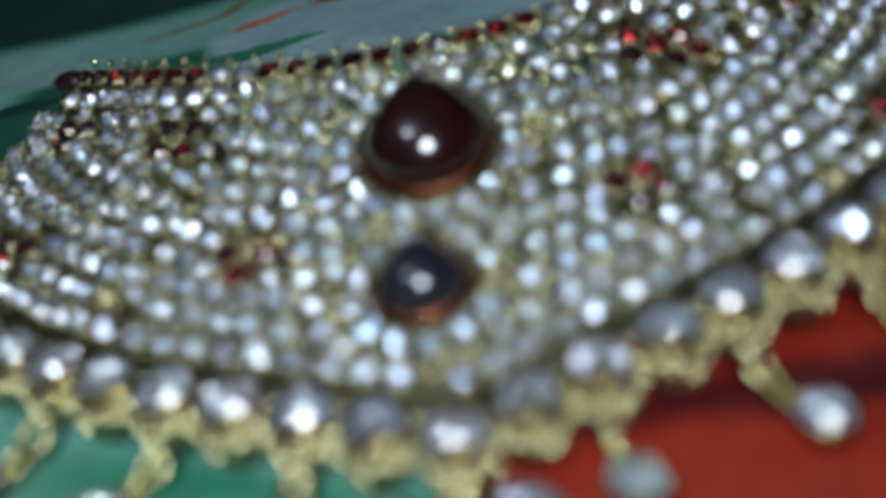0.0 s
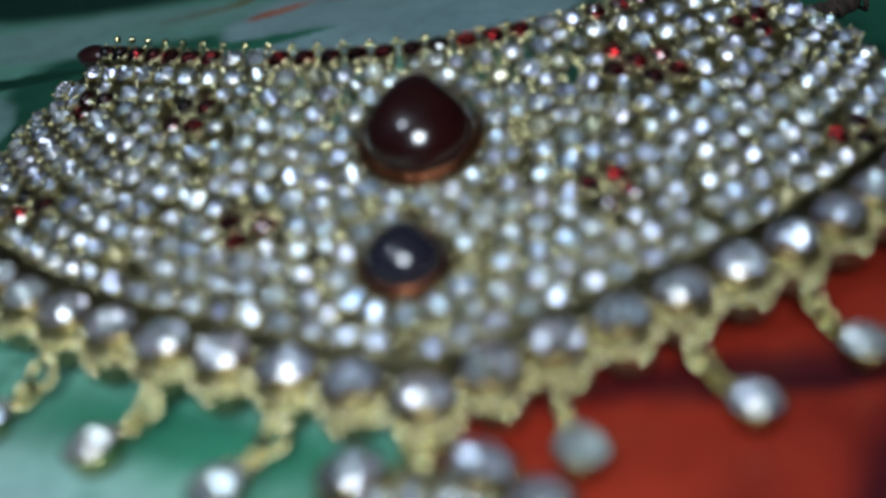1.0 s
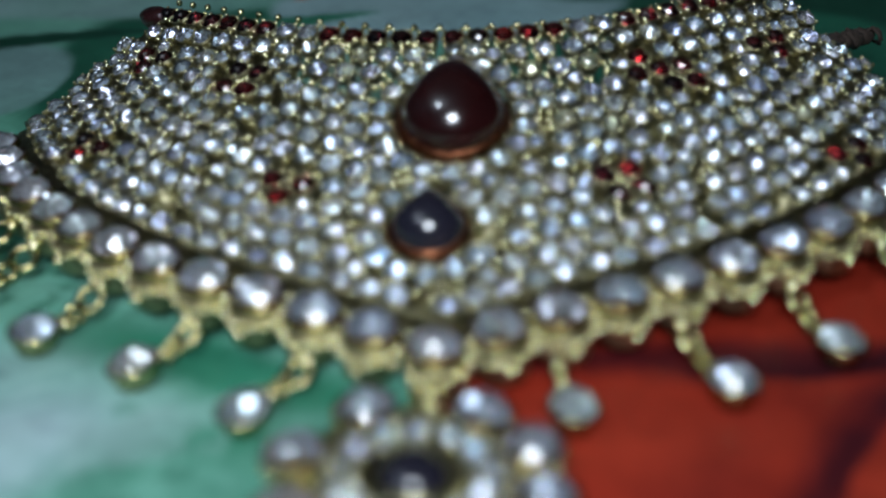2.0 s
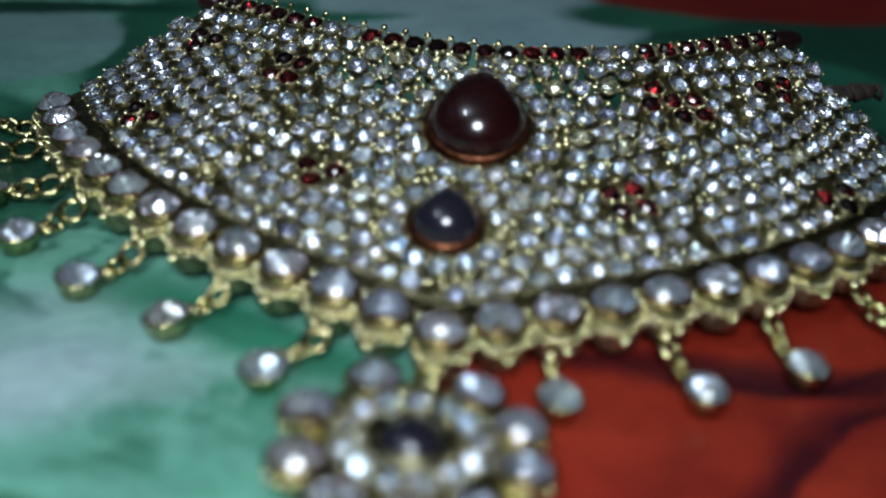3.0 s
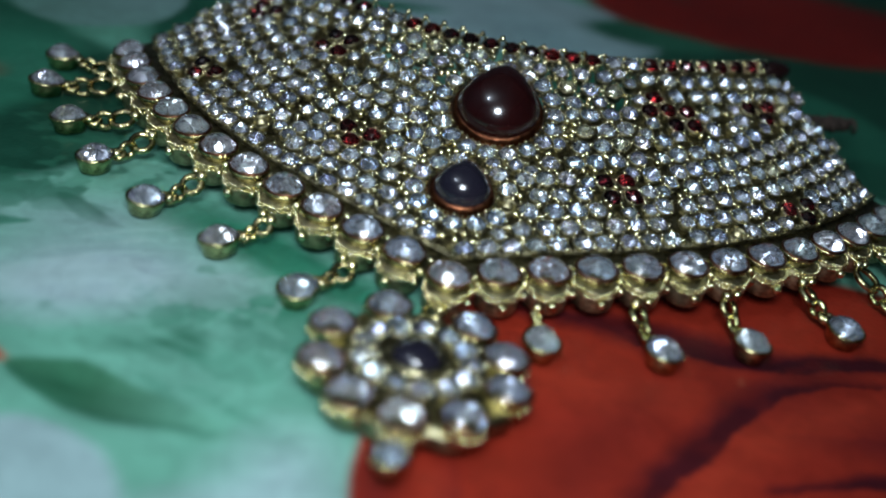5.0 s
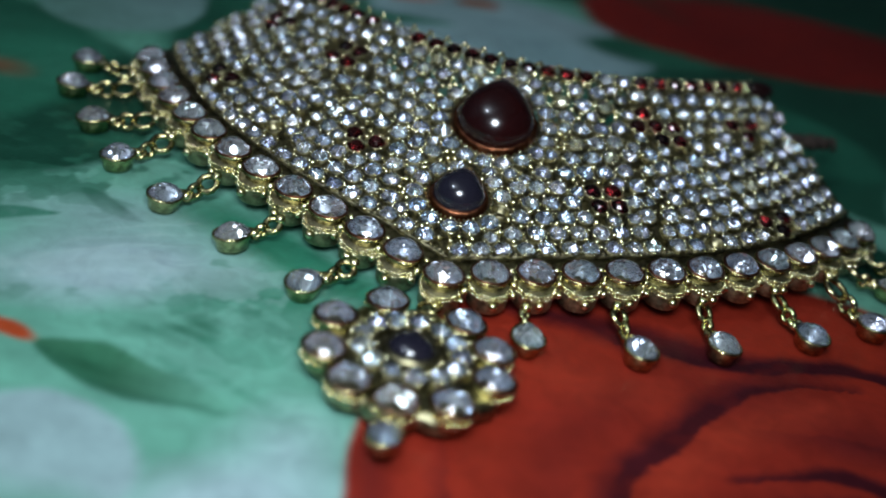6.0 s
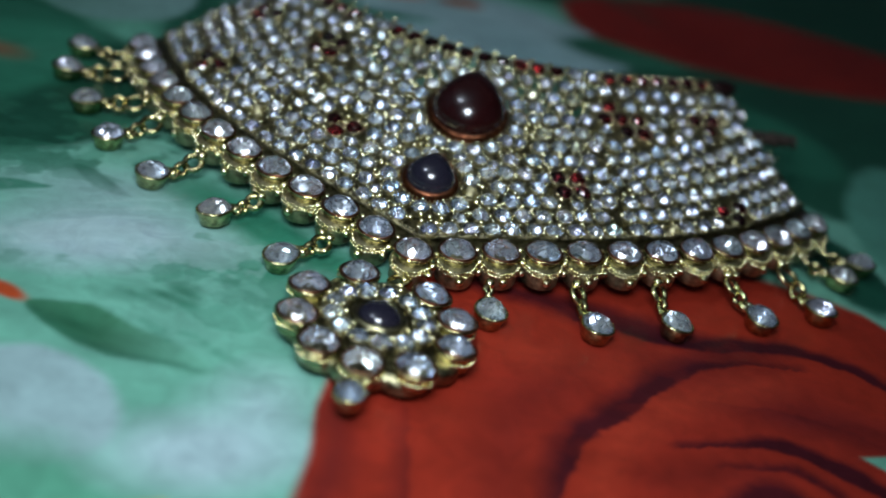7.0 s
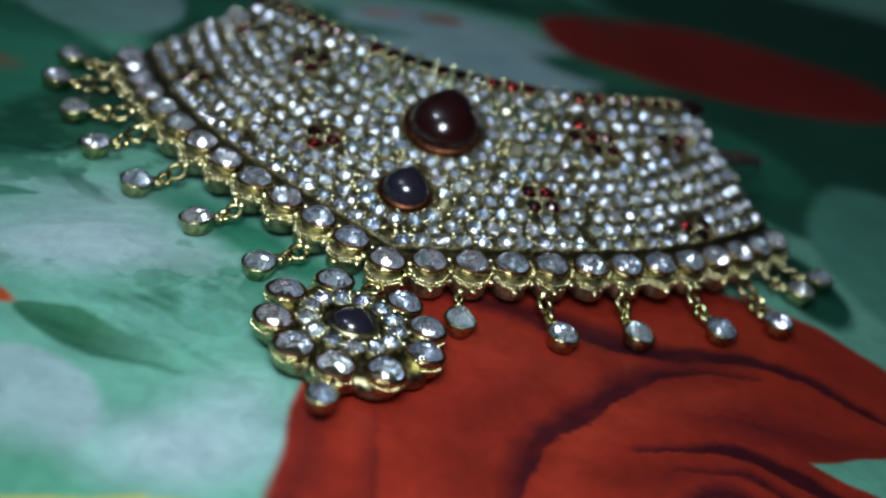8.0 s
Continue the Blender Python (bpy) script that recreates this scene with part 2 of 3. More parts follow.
def printed(u, v):
    """The printed flowers: colours over the plane, in centimetres."""
    col = np.empty(u.shape + (3,))
    wu, wv = u + 0.16 * wave(u, v, 1.7, 1), v + 0.16 * wave(u, v, 1.7, 2)
    fu, fv = wu + 0.05 * wave(u, v, 6, 3), wv + 0.05 * wave(u, v, 6, 4)

    ragged = fu + 0.035 * wave(u, v, 15, 81) + 0.02 * wave(u, v, 32, 82), fv + 0.035 * wave(u, v, 15, 83) + 0.02 * wave(u, v, 32, 84)

    def lay(mask, c, c2=None, seed=5, f=1.1):
        mask = np.clip(mask, 0, 1)[..., None]
        c = np.array(c)[None, None]
        if c2 is not None:
            k = np.clip(0.5 + 0.5 * wave(u, v, f, seed), 0, 1)[..., None]
            c = c * (1 - k) + np.array(c2)[None, None] * k
        col[:] = col * (1 - mask) + c * mask

    def blob(cu, cv, ru, rv, turn=0.0, soft=0.15, p=2.0):
        a = radians(turn)
        x, y = (fu - cu) * math.cos(a) + (fv - cv) * math.sin(a), -(fu - cu) * math.sin(a) + (fv - cv) * math.cos(a)
        d = (np.abs(x / ru) ** p + np.abs(y / rv) ** p) ** (1 / p)
        return (1 - d) * min(ru, rv) / soft + 0.5

    def leaf(u0, v0, u1, v1, w, soft=0.06):
        L = math.dist((u0, v0), (u1, v1))
        cx, cy = (u1 - u0) / L, (v1 - v0) / L
        s, t = ((fu - u0) * cx + (fv - v0) * cy) / L, -(fu - u0) * cy + (fv - v0) * cx
        half = w * np.sqrt(np.clip(np.sin(np.pi * np.clip(s, 0, 1)), 0, 1)) * (1.1 - 0.5 * s)
        return np.clip((half - np.abs(t)) / soft * ((s > 0) & (s < 1)), 0, 1)

    def stroke(pts, w, soft=0.1, taper=True, crisp=0):
        d = np.full(u.shape, 99.0)
        fu, fv = ragged
        fine = []
        ends = [pts[0], *pts, pts[-1]]
        for p0, p1, p2, p3 in zip(ends, ends[1:], ends[2:], ends[3:]):
            for q in range(5):
                t = q / 5
                fine.append(tuple(0.5 * (2 * b + (c - a) * t + (2 * a - 5 * b + 4 * c - e) * t * t + (3 * b - a - 3 * c + e) * t ** 3) for a, b, c, e in zip(p0, p1, p2, p3)))
        fine.append(pts[-1])
        pts = fine
        count = len(pts) - 1
        hard = np.zeros(u.shape, bool)
        for i, ((a, b), (c, e)) in enumerate(zip(pts, pts[1:])):
            thin = w * 0.75 * (1 - math.sin(math.pi * (i + 0.5) / count)) if taper else 0.0
            L2 = (c - a) ** 2 + (e - b) ** 2
            k = np.clip(((fu - a) * (c - a) + (fv - b) * (e - b)) / L2, 0, 1)
            q = np.hypot(fu - a - k * (c - a), fv - b - k * (e - b)) + thin
            turn = ((c - a) * (fv - b) - (e - b) * (fu - a)) * crisp > 0
            hard = np.where(q < d, turn, hard)
            d = np.minimum(d, q)
        return np.where(hard, (w * 0.5 - d) / 0.05 + 0.5, (w - d) / soft + 0.5)

    AQUA, MINT, PALE = (0.125, 0.39, 0.27), (0.20, 0.48, 0.37), (0.37, 0.53, 0.54)
    GREEN, DARK = (0.035, 0.22, 0.13), (0.008, 0.06, 0.035)
    RED, DEEP, ORANGE = (0.325, 0.027, 0.011), (0.038, 0.005, 0.010), (0.6, 0.13, 0.03)
    col[:] = np.array(AQUA)
    lay(np.ones_like(u), AQUA, MINT, 8, 0.9)
    lay(blob(-3.2, -6.5, 1.05, 0.95, 0, 0.14) * 0.95, (0.30, 0.45, 0.45))
    lay(blob(-2.6, -7.6, 1.6, 0.7, 0, 0.6) * 0.8, (0.10, 0.34, 0.22))
    lay(blob(-1.2, -6.4, 1.1, 0.6, 25, 0.5) * 0.8, PALE)
    lay(blob(-0.9, -5.5, 0.7, 0.8, 0, 0.6) * 0.5, PALE)
    lay(blob(-3.9, -3.1, 1.5, 0.75, 25, 0.5) * 0.75, PALE)
    lay(blob(-4.2, -2.0, 1.4, 0.6, 20, 0.5) * 0.4, PALE)
    # darker greens on the far side
    lay(blob(-6.7, 0.6, 1.85, 2.5, 10, 0.2), (0.017, 0.105, 0.062), DARK, 11)
    lay(blob(-8.6, 1.6, 2.2, 2.6, 0, 0.5), DARK, GREEN, 12)
    lay(blob(-4.6, 6.0, 2.0, 3.0, 0, 0.4), GREEN, DARK, 13)
    lay(blob(-2.0, -1.9, 2.2, 0.5, -25, 0.25) * 0.7, GREEN)
    lay(blob(-7.4, 5.2, 1.5, 1.6, 0, 0.12), (0.21, 0.36, 0.35), (0.14, 0.32, 0.26), 14)
    lay(leaf(-9.5, 6.4, -5.2, 7.4, 0.4), DARK)
    lay(blob(-5.6, 9.0, 3.6, 0.9, 6, 0.3), PALE, AQUA, 15)
    lay(blob(-6.5, 13.5, 6.0, 3.4, 0, 0.5), DARK)
    lay(blob(8.0, 9.6, 6.4, 6.0, 0, 0.3), (0.011, 0.070, 0.041), (0.017, 0.098, 0.057), 16)
    lay(blob(3.5, 6.2, 3.5, 2.2, 0, 0.3), DARK, GREEN, 17)
    lay(blob(-0.35, 8.75, 3.1, 1.95, 4, 0.15), PALE, (0.26, 0.46, 0.48), 18)
    lay(blob(0.3, 13.0, 5.0, 1.7, 4, 0.3), GREEN, DARK, 26)
    lay(blob(-1.3, 9.9, 0.5, 0.28, 15, 0.12), (0.34, 0.10, 0.03))
    lay(leaf(-3.9, 7.6, -1.5, 8.1, 0.3), GREEN)
    lay(leaf(-3.3, 8.9, -1.9, 9.7, 0.18), ORANGE)
    lay(stroke([(-4.6, 9.3), (-3.4, 9.9), (-2.4, 11.2)], 0.09), (0.2, 0.16, 0.04))
    lay(blob(11.0, 17.5, 11.0, 4.5, 0, 0.4), (0.010, 0.066, 0.038), DARK, 24)
    lay(blob(2.6, 9.6, 1.5, 0.9, 20, 0.3) * 0.9, (0.03, 0.17, 0.10), (0.02, 0.11, 0.065), 25)
    lay(blob(5.5, 12.35, 4.7, 2.35, 13, 0.2, 2.2), (0.27, 0.018, 0.012), (0.17, 0.011, 0.008), 19)
    lay(np.clip(stroke([(0.2, 14.6), (1.6, 13.6), (3.2, 12.4)], 0.25, 0.5), 0, 1) * 0.6, DARK)
    lay(blob(8.8, 3.6, 1.9, 3.2, 10, 0.2), (0.10, 0.32, 0.24), (0.08, 0.27, 0.19), 20)
    lay(blob(6.5, 1.8, 0.62, 1.3, 22, 0.12), DARK, (0.012, 0.09, 0.055), 21)
    lay(blob(-8.0, 1.3, 0.6, 0.25, 0, 0.2) * 0.7, (0.3, 0.07, 0.02))
    lay(blob(-4.5, -4.7, 0.42, 0.15, -20, 0.08), (0.45, 0.07, 0.02))
    lay(stroke([(-4.4, -8.6), (-2.4, -7.9), (-1.1, -7.29), (-0.4, -7.05)], 0.15, 0.10), (0.5, 0.5, 0.12))
    fade = np.clip((-1.5 - fu) / 1.5, 0.25, 1)
    lay(leaf(-4.1, -4.85, -1.6, -5.08, 0.48, 0.10) * fade, (0.038, 0.17, 0.09), (0.07, 0.23, 0.13), 22, 2.5)
    lay(leaf(-4.1, -4.92, -1.7, -5.2, 0.36, 0.3) * fade * (0.5 + 0.5 * wave(u, v, 4, 55)), (0.014, 0.085, 0.042))
    # glossy sheen along fine scratches, painted as pale strokes into the cloth colour
    for k in range(5):
        lay(np.clip(stroke([(-4.9 + 0.1 * k, -3.7 + 0.3 * k), (-3.9, -3.2 + 0.28 * k), (-2.9 - 0.1 * k, -2.9 + 0.3 * k)], 0.02, 0.06), 0, 1) * 0.3, (0.5, 0.68, 0.66))
    lay(np.clip(stroke([(-4.0, -4.95), (-3.4, -5.2), (-2.7, -5.25), (-1.8, -5.1)], 0.03, 0.16), 0, 1) * 0.75, (0.015, 0.10, 0.06))
    grain = np.clip(0.6 + 0.9 * wave(u * 0.6, v * 2.0, 9, 51), 0.0, 1)
    lay(np.clip(leaf(-3.6, -4.3, -2.3, -3.8, 0.26, 0.2), 0, 1) * grain * 0.7, (0.03, 0.17, 0.10))
    lay(np.clip(blob(-2.6, -3.9, 0.3, 0.22, 20, 0.2), 0, 1) * grain * 0.8, (0.025, 0.14, 0.08))
    lay(np.clip(blob(-1.9, -3.1, 0.7, 0.22, 12, 0.3), 0, 1) * grain * 0.45, (0.03, 0.17, 0.10))
    lay(leaf(-2.6, -3.2, -1.2, -2.9, 0.2, 0.15) * (0.3 + 0.6 * wave(u, v, 5, 53)), GREEN)
    lay(leaf(-4.95, -1.6, -3.9, -2.0, 0.20, 0.06) * np.clip(0.7 + 0.8 * wave(u, v, 6, 54), 0.35, 0.95), (0.05, 0.13, 0.10))
    lay(leaf(-5.9, -2.9, -4.9, -2.3, 0.22) * 0.8, GREEN)
    # watery brush marks with crisp edges in the greens
    for cu, cv, ru, rv, seed, cut, k, c in ((-3.4, -1.9, 3.4, 2.2, 61, 0.25, 0.42, (0.045, 0.22, 0.135)), (-2.6, -4.2, 2.2, 1.2, 64, 0.45, 0.35, (0.05, 0.24, 0.15)),
                                             (-5.6, -0.6, 2.2, 1.6, 67, 0.10, 0.6, (0.028, 0.15, 0.09)), (-7.0, 1.2, 2.6, 2.2, 70, 0.3, 0.35, (0.05, 0.22, 0.14)),
                                             (-1.4, -2.9, 1.4, 0.9, 73, 0.1, 0.45, (0.035, 0.19, 0.115)), (-3.8, -3.2, 2.2, 1.0, 76, 0.3, 0.35, (0.42, 0.60, 0.58))):
        mark = np.clip((wave(u * 0.75, v * 1.3, 3.2, seed) + 0.5 * wave(u, v, 8.5, seed + 1) + 0.25 * wave(u, v, 19, seed + 2) - cut) / 0.10, 0, 1)
        lay(mark * np.clip(blob(cu, cv, ru, rv, 15, 0.8), 0, 1) * k, c)
    # the rose
    rose = np.clip(blob(4.35, -4.75, 4.6, 5.6, 0, 0.10, 2.6), 0, 1)
    wedge = np.clip(((fu - 6.05) * 0.55 - np.abs(fv + 3.15 - 0.12 * (fu - 6))) / 0.08, 0, 1)
    rose = rose * (1 - wedge)
    lay(rose, RED, (0.27, 0.022, 0.012), 23, 0.8)
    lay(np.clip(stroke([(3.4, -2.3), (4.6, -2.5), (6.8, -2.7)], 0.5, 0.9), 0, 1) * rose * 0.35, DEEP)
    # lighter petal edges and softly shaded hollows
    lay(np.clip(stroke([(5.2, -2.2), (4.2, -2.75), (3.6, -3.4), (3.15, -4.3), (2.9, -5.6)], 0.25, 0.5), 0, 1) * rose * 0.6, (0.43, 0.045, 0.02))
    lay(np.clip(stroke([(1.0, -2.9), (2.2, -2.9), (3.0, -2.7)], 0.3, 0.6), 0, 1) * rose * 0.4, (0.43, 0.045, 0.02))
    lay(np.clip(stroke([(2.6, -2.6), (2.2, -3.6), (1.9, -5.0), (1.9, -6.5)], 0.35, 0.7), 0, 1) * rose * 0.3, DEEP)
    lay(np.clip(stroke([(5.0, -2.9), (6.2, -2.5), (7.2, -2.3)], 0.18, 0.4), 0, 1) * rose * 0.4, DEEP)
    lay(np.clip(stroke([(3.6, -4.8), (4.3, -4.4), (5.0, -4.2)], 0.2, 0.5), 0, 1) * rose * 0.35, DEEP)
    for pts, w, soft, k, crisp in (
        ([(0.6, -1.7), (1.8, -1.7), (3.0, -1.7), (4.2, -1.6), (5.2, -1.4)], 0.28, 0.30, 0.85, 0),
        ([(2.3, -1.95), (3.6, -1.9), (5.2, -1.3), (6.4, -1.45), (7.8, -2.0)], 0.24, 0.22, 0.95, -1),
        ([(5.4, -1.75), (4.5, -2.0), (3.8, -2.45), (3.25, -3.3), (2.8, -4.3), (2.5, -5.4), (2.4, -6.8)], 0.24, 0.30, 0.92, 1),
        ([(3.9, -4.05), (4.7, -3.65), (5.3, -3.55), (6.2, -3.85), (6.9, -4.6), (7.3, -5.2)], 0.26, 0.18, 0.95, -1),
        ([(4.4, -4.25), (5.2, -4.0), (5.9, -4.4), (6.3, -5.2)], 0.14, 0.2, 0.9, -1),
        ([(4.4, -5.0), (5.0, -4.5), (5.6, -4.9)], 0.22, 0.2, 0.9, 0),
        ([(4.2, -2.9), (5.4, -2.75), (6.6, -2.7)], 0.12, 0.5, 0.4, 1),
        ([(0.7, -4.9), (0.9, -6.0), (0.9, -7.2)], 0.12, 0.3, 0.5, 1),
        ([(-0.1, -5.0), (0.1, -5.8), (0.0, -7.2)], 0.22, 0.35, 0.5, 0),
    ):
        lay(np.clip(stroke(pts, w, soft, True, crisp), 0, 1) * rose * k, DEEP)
    # dry brush texture on the petals
    dry = np.clip((wave(u * 0.9 + v * 1.6, v * 0.5 - u * 0.2, 6.0, 91) + 0.6 * wave(u, v, 17, 92) - 0.35) / 0.25, 0, 1)
    lay(dry * rose * 0.22, (0.19, 0.014, 0.009))
    # faint brush streaks and mottling of the print
    streak = 1 + 0.09 * wave(u * 0.5 + v * 2.2, v * 0.6 - u, 3.0, 41) + 0.05 * wave(u, v, 9, 42) + 0.05 * wave(u * 0.8 - v * 2.5, u * 0.3, 7.0, 43)
    return np.clip(col * 0.70 * streak[..., None], 0, 1)


def build_cloth():
    us = np.concatenate([np.arange(-30, -12, 0.7), np.arange(-12, -6, 0.11), np.arange(-6, 8, 0.042), np.arange(8, 13, 0.11), np.arange(13, 31, 0.7)])
    vs = np.concatenate([np.arange(-20, -9, 0.7), np.arange(-9, 0.6, 0.042), np.arange(0.6, 17, 0.11), np.arange(17, 34, 0.7)])
    u, v = np.meshgrid(us, vs)
    nv, nu = u.shape
    z = 0.012 * wave(u, v, 1.2, 31) - 0.012
    co = np.stack([u * CM, v * CM, z * CM], -1).reshape(-1, 3)
    i = np.arange((nv - 1) * nu).reshape(nv - 1, nu)[:, :-1].ravel()
    quads = np.stack([i, i + 1, i + nu + 1, i + nu], -1)
    me = bpy.data.meshes.new("tablecloth")
    me.vertices.add(len(co))
    me.vertices.foreach_set("co", co.ravel())
    me.loops.add(quads.size)
    me.loops.foreach_set("vertex_index", quads.ravel())
    me.polygons.add(len(quads))
    me.polygons.foreach_set("loop_start", np.arange(0, quads.size, 4))
    me.update(calc_edges=True)
    me.validate()
    me.polygons.foreach_set("use_smooth", np.ones(len(quads), bool))
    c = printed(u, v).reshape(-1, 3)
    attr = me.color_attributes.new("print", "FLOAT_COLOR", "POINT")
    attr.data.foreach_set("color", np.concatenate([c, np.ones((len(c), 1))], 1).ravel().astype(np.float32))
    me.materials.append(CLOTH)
    ob = new("tablecloth", me)
    ob.matrix_world = N
    tagged(ob, "smooth cloth printed with a red rose and green leaves", "tablecloth", kind="structure")


build_cloth()


def box(name, lo, hi, mat, parent=None, label="", bevel=0.0):
    bm = bmesh.new()
    bmesh.ops.create_cube(bm, size=1)
    for w in bm.verts:
        w.co = [(a + b) / 2 + c * (b - a) for a, b, c in zip(lo, hi, w.co)]
    if bevel:
        bmesh.ops.bevel(bm, geom=bm.edges[:], offset=bevel, segments=2, affect="EDGES")
    return part(name, bm, mat, parent, label)


table = tagged(new("table"), "wooden table under the printed cloth", "table", kind="thing")
box("tabletop", (-40, -35, -3.2), (40, 50, -0.15), WOOD, table, "", 0.4)
for x in (-36, 36):
    for y in (-31, 46):
        box("leg", (x - 2.5, y - 2.5, -74.9), (x + 2.5, y + 2.5, -3.2), WOOD, table, "", 0.3)
for name, lo, hi, mat in (("floor", (-170, -170, -80), (170, 170, -75), FLOOR), ("ceiling", (-170, -170, 180), (170, 170, 190), CEILING),
                          ("wall_north", (-180, 170, -80), (180, 180, 190), WALL), ("wall_south", (-180, -180, -80), (180, -170, 190), WALL),
                          ("wall_east", (170, -170, -80), (180, 170, 190), WALL), ("wall_west", (-180, -170, -80), (-170, 170, 190), WALL)):
    tagged(box(name, lo, hi, mat), "plain painted room surface" if mat is not FLOOR else "plain tiled room floor", name.split("_")[0], kind="structure")
bulb = bpy.data.lights.new("ceiling_bulb", "POINT")
bulb.energy, bulb.shadow_soft_size, bulb.color = 19.0, 0.06, (0.72, 0.84, 1.0)
new("ceiling_bulb", bulb).matrix_world = N @ Matrix.Translation((-0.75, -0.55, 1.5))

# ---- the choker ----
choker = tagged(new("choker_necklace"), "gold choker set with clear and red stones on printed cloth", "necklace")
choker.matrix_world = N

STONE = mesh_of(gem(0.128, 0.128, 0.075), CRYSTAL, "stone", False, FOIL)
STONE_Y = mesh_of(gem(0.128, 0.128, 0.075), AMBER, "stone", False, FOIL)
STONE_R = mesh_of(gem(0.128, 0.128, 0.075), RUBY_GLASS, "stone", False, FOIL)
STONE_S = mesh_of(gem(0.10, 0.10, 0.06), CRYSTAL, "stone", False, FOIL)
STONE_E = mesh_of(gem(0.25, 0.225, 0.12), CRYSTAL, "stone", False, FOIL_BIG)
STONE_P = mesh_of(gem(0.235, 0.235, 0.12), CRYSTAL, "stone", False, FOIL_BIG)
STONE_D = mesh_of(gem(0.20, 0.22, 0.11, 0.22), CRYSTAL, "stone", False, FOIL_BIG)


def cup(rx, ry, depth, lip, prongs, tip=0.0, n=14, pr=0.032):
    """A stone's setting: a tapered cup with a rolled lip and prong beads."""
    bm = bmesh.new()
    rings(bm, [oval(rx * 0.9, ry * 0.9, -depth, n, 0, tip), oval(rx * 0.99, ry * 0.97, -depth * 0.45, n, 0, tip), oval(rx + lip, ry + lip, -0.03, n, 0, tip),
               oval(rx + lip, ry + lip, 0.005, n, 0, tip), oval(rx + lip * 0.3, ry + lip * 0.3, 0.018, n, 0, tip), oval(rx * 1.0, ry * 1.0, -0.025, n, 0, tip), oval(rx * 0.5, ry * 0.5, 0.012 - depth, n, 0, tip)], True, True)
    count = len(bm.faces)
    for i in range(prongs):
        a = 2 * math.pi * (i + 0.5) / prongs
        ball(bm, ((rx + lip * 0.8) * math.cos(a), (ry + lip * 0.8) * math.sin(a), 0.026), pr, 8)
    bm.faces.ensure_lookup_table()
    for f in bm.faces[count:]:
        f.material_index = 1
    return bm


CUP = mesh_of(cup(0.128, 0.128, 0.13, 0.020, 4, 0, 14, 0.027), GOLD_SOFT, "setting", True, PRONG)
CUP_S = mesh_of(cup(0.10, 0.10, 0.12, 0.018, 4, 0, 14, 0.025), GOLD_SOFT, "setting", True, PRONG)

BIG, SMALL = (0.05, 1.02), (-0.12, -0.68)


def in_cab(u, v, grow=0.0):
    a = ((u - BIG[0]) / (0.60 + grow)) ** 2 + ((v - BIG[1]) / (0.68 + grow)) ** 2
    b = ((u - SMALL[0]) / (0.38 + grow)) ** 2 + ((v - SMALL[1]) / (0.40 + grow)) ** 2
    return min(a, b) < 1


def open_work(u, v):
    return abs(u) < 1.9 and v > 1.25 + 0.25 * abs(u)


def in_plate(u, v):
    return inset(u, v) > 0.0 and v < high(u) + 0.02 and side(u, v) > 0.0


def seam(v):
    return 2.63 - 0.30 * v - 0.04 * v * v


def panel_of(u, v):
    x = seam(max(v, -1.2))
    return 0 if abs(u) < x else (1 if u > 0 else -1)


panels = {}


def build_panels():
    step = 0.1
    cells = {}
    for i in range(-60, 61):
        for j in range(-25, 44):
            u, v = i * step, j * step
            if in_plate(u, v) and not open_work(u, v):
                cells.setdefault(panel_of(u, v), []).append((i, j))
    for k, name in ((0, "center_panel"), (1, "side_panel"), (-1, "side_panel")):
        bm = bmesh.new()
        vert = {}

        def corner(i, j):
            if (i, j) not in vert:
                u, v = (i - 0.5) * step, (j - 0.5) * step
                m = seat(u, v, -0.15)
                vert[i, j] = bm.verts.new(m.translation)
            return vert[i, j]
        for i, j in cells[k]:
            bm.faces.new((corner(i, j), corner(i + 1, j), corner(i + 1, j + 1), corner(i, j + 1)))
        geo = bmesh.ops.extrude_face_region(bm, geom=bm.faces[:])
        for w in geo["geom"]:
            if isinstance(w, bmesh.types.BMVert):
                w.co.z -= 0.08
        bmesh.ops.recalc_face_normals(bm, faces=bm.faces)
        panels[k] = part(name, bm, GOLD_SOFT, choker, "pierced antique gold back plate")


build_panels()

DIAMOND = ((-0.19, 0.0), (0.19, 0.02), (0.0, 0.20), (0.02, -0.20))
SQUARE = ((-0.15, 0.14), (0.15, 0.14), (-0.13, -0.15), (0.17, -0.15))
SIX = ((-0.13, 0.27), (-0.29, 0.0), (0.0, 0.0), (0.29, -0.01), (0.02, -0.27), (0.31, -0.28))
FLOWERS = [(-4.15, 1.36, DIAMOND), (-1.65, 0.10, DIAMOND), (-2.48, 2.01, SQUARE), (-3.80, 3.0, DIAMOND), (2.38, 1.95, SIX), (1.83, 0.07, SQUARE), (3.74, 2.85, DIAMOND), (4.34, 1.03, DIAMOND)]
YELLOWS = [(1.62, 1.99), (1.39, 1.08), (1.73, 0.88), (4.05, 1.67), (-1.2, 2.1), (0.9, 1.75)]
placed = []


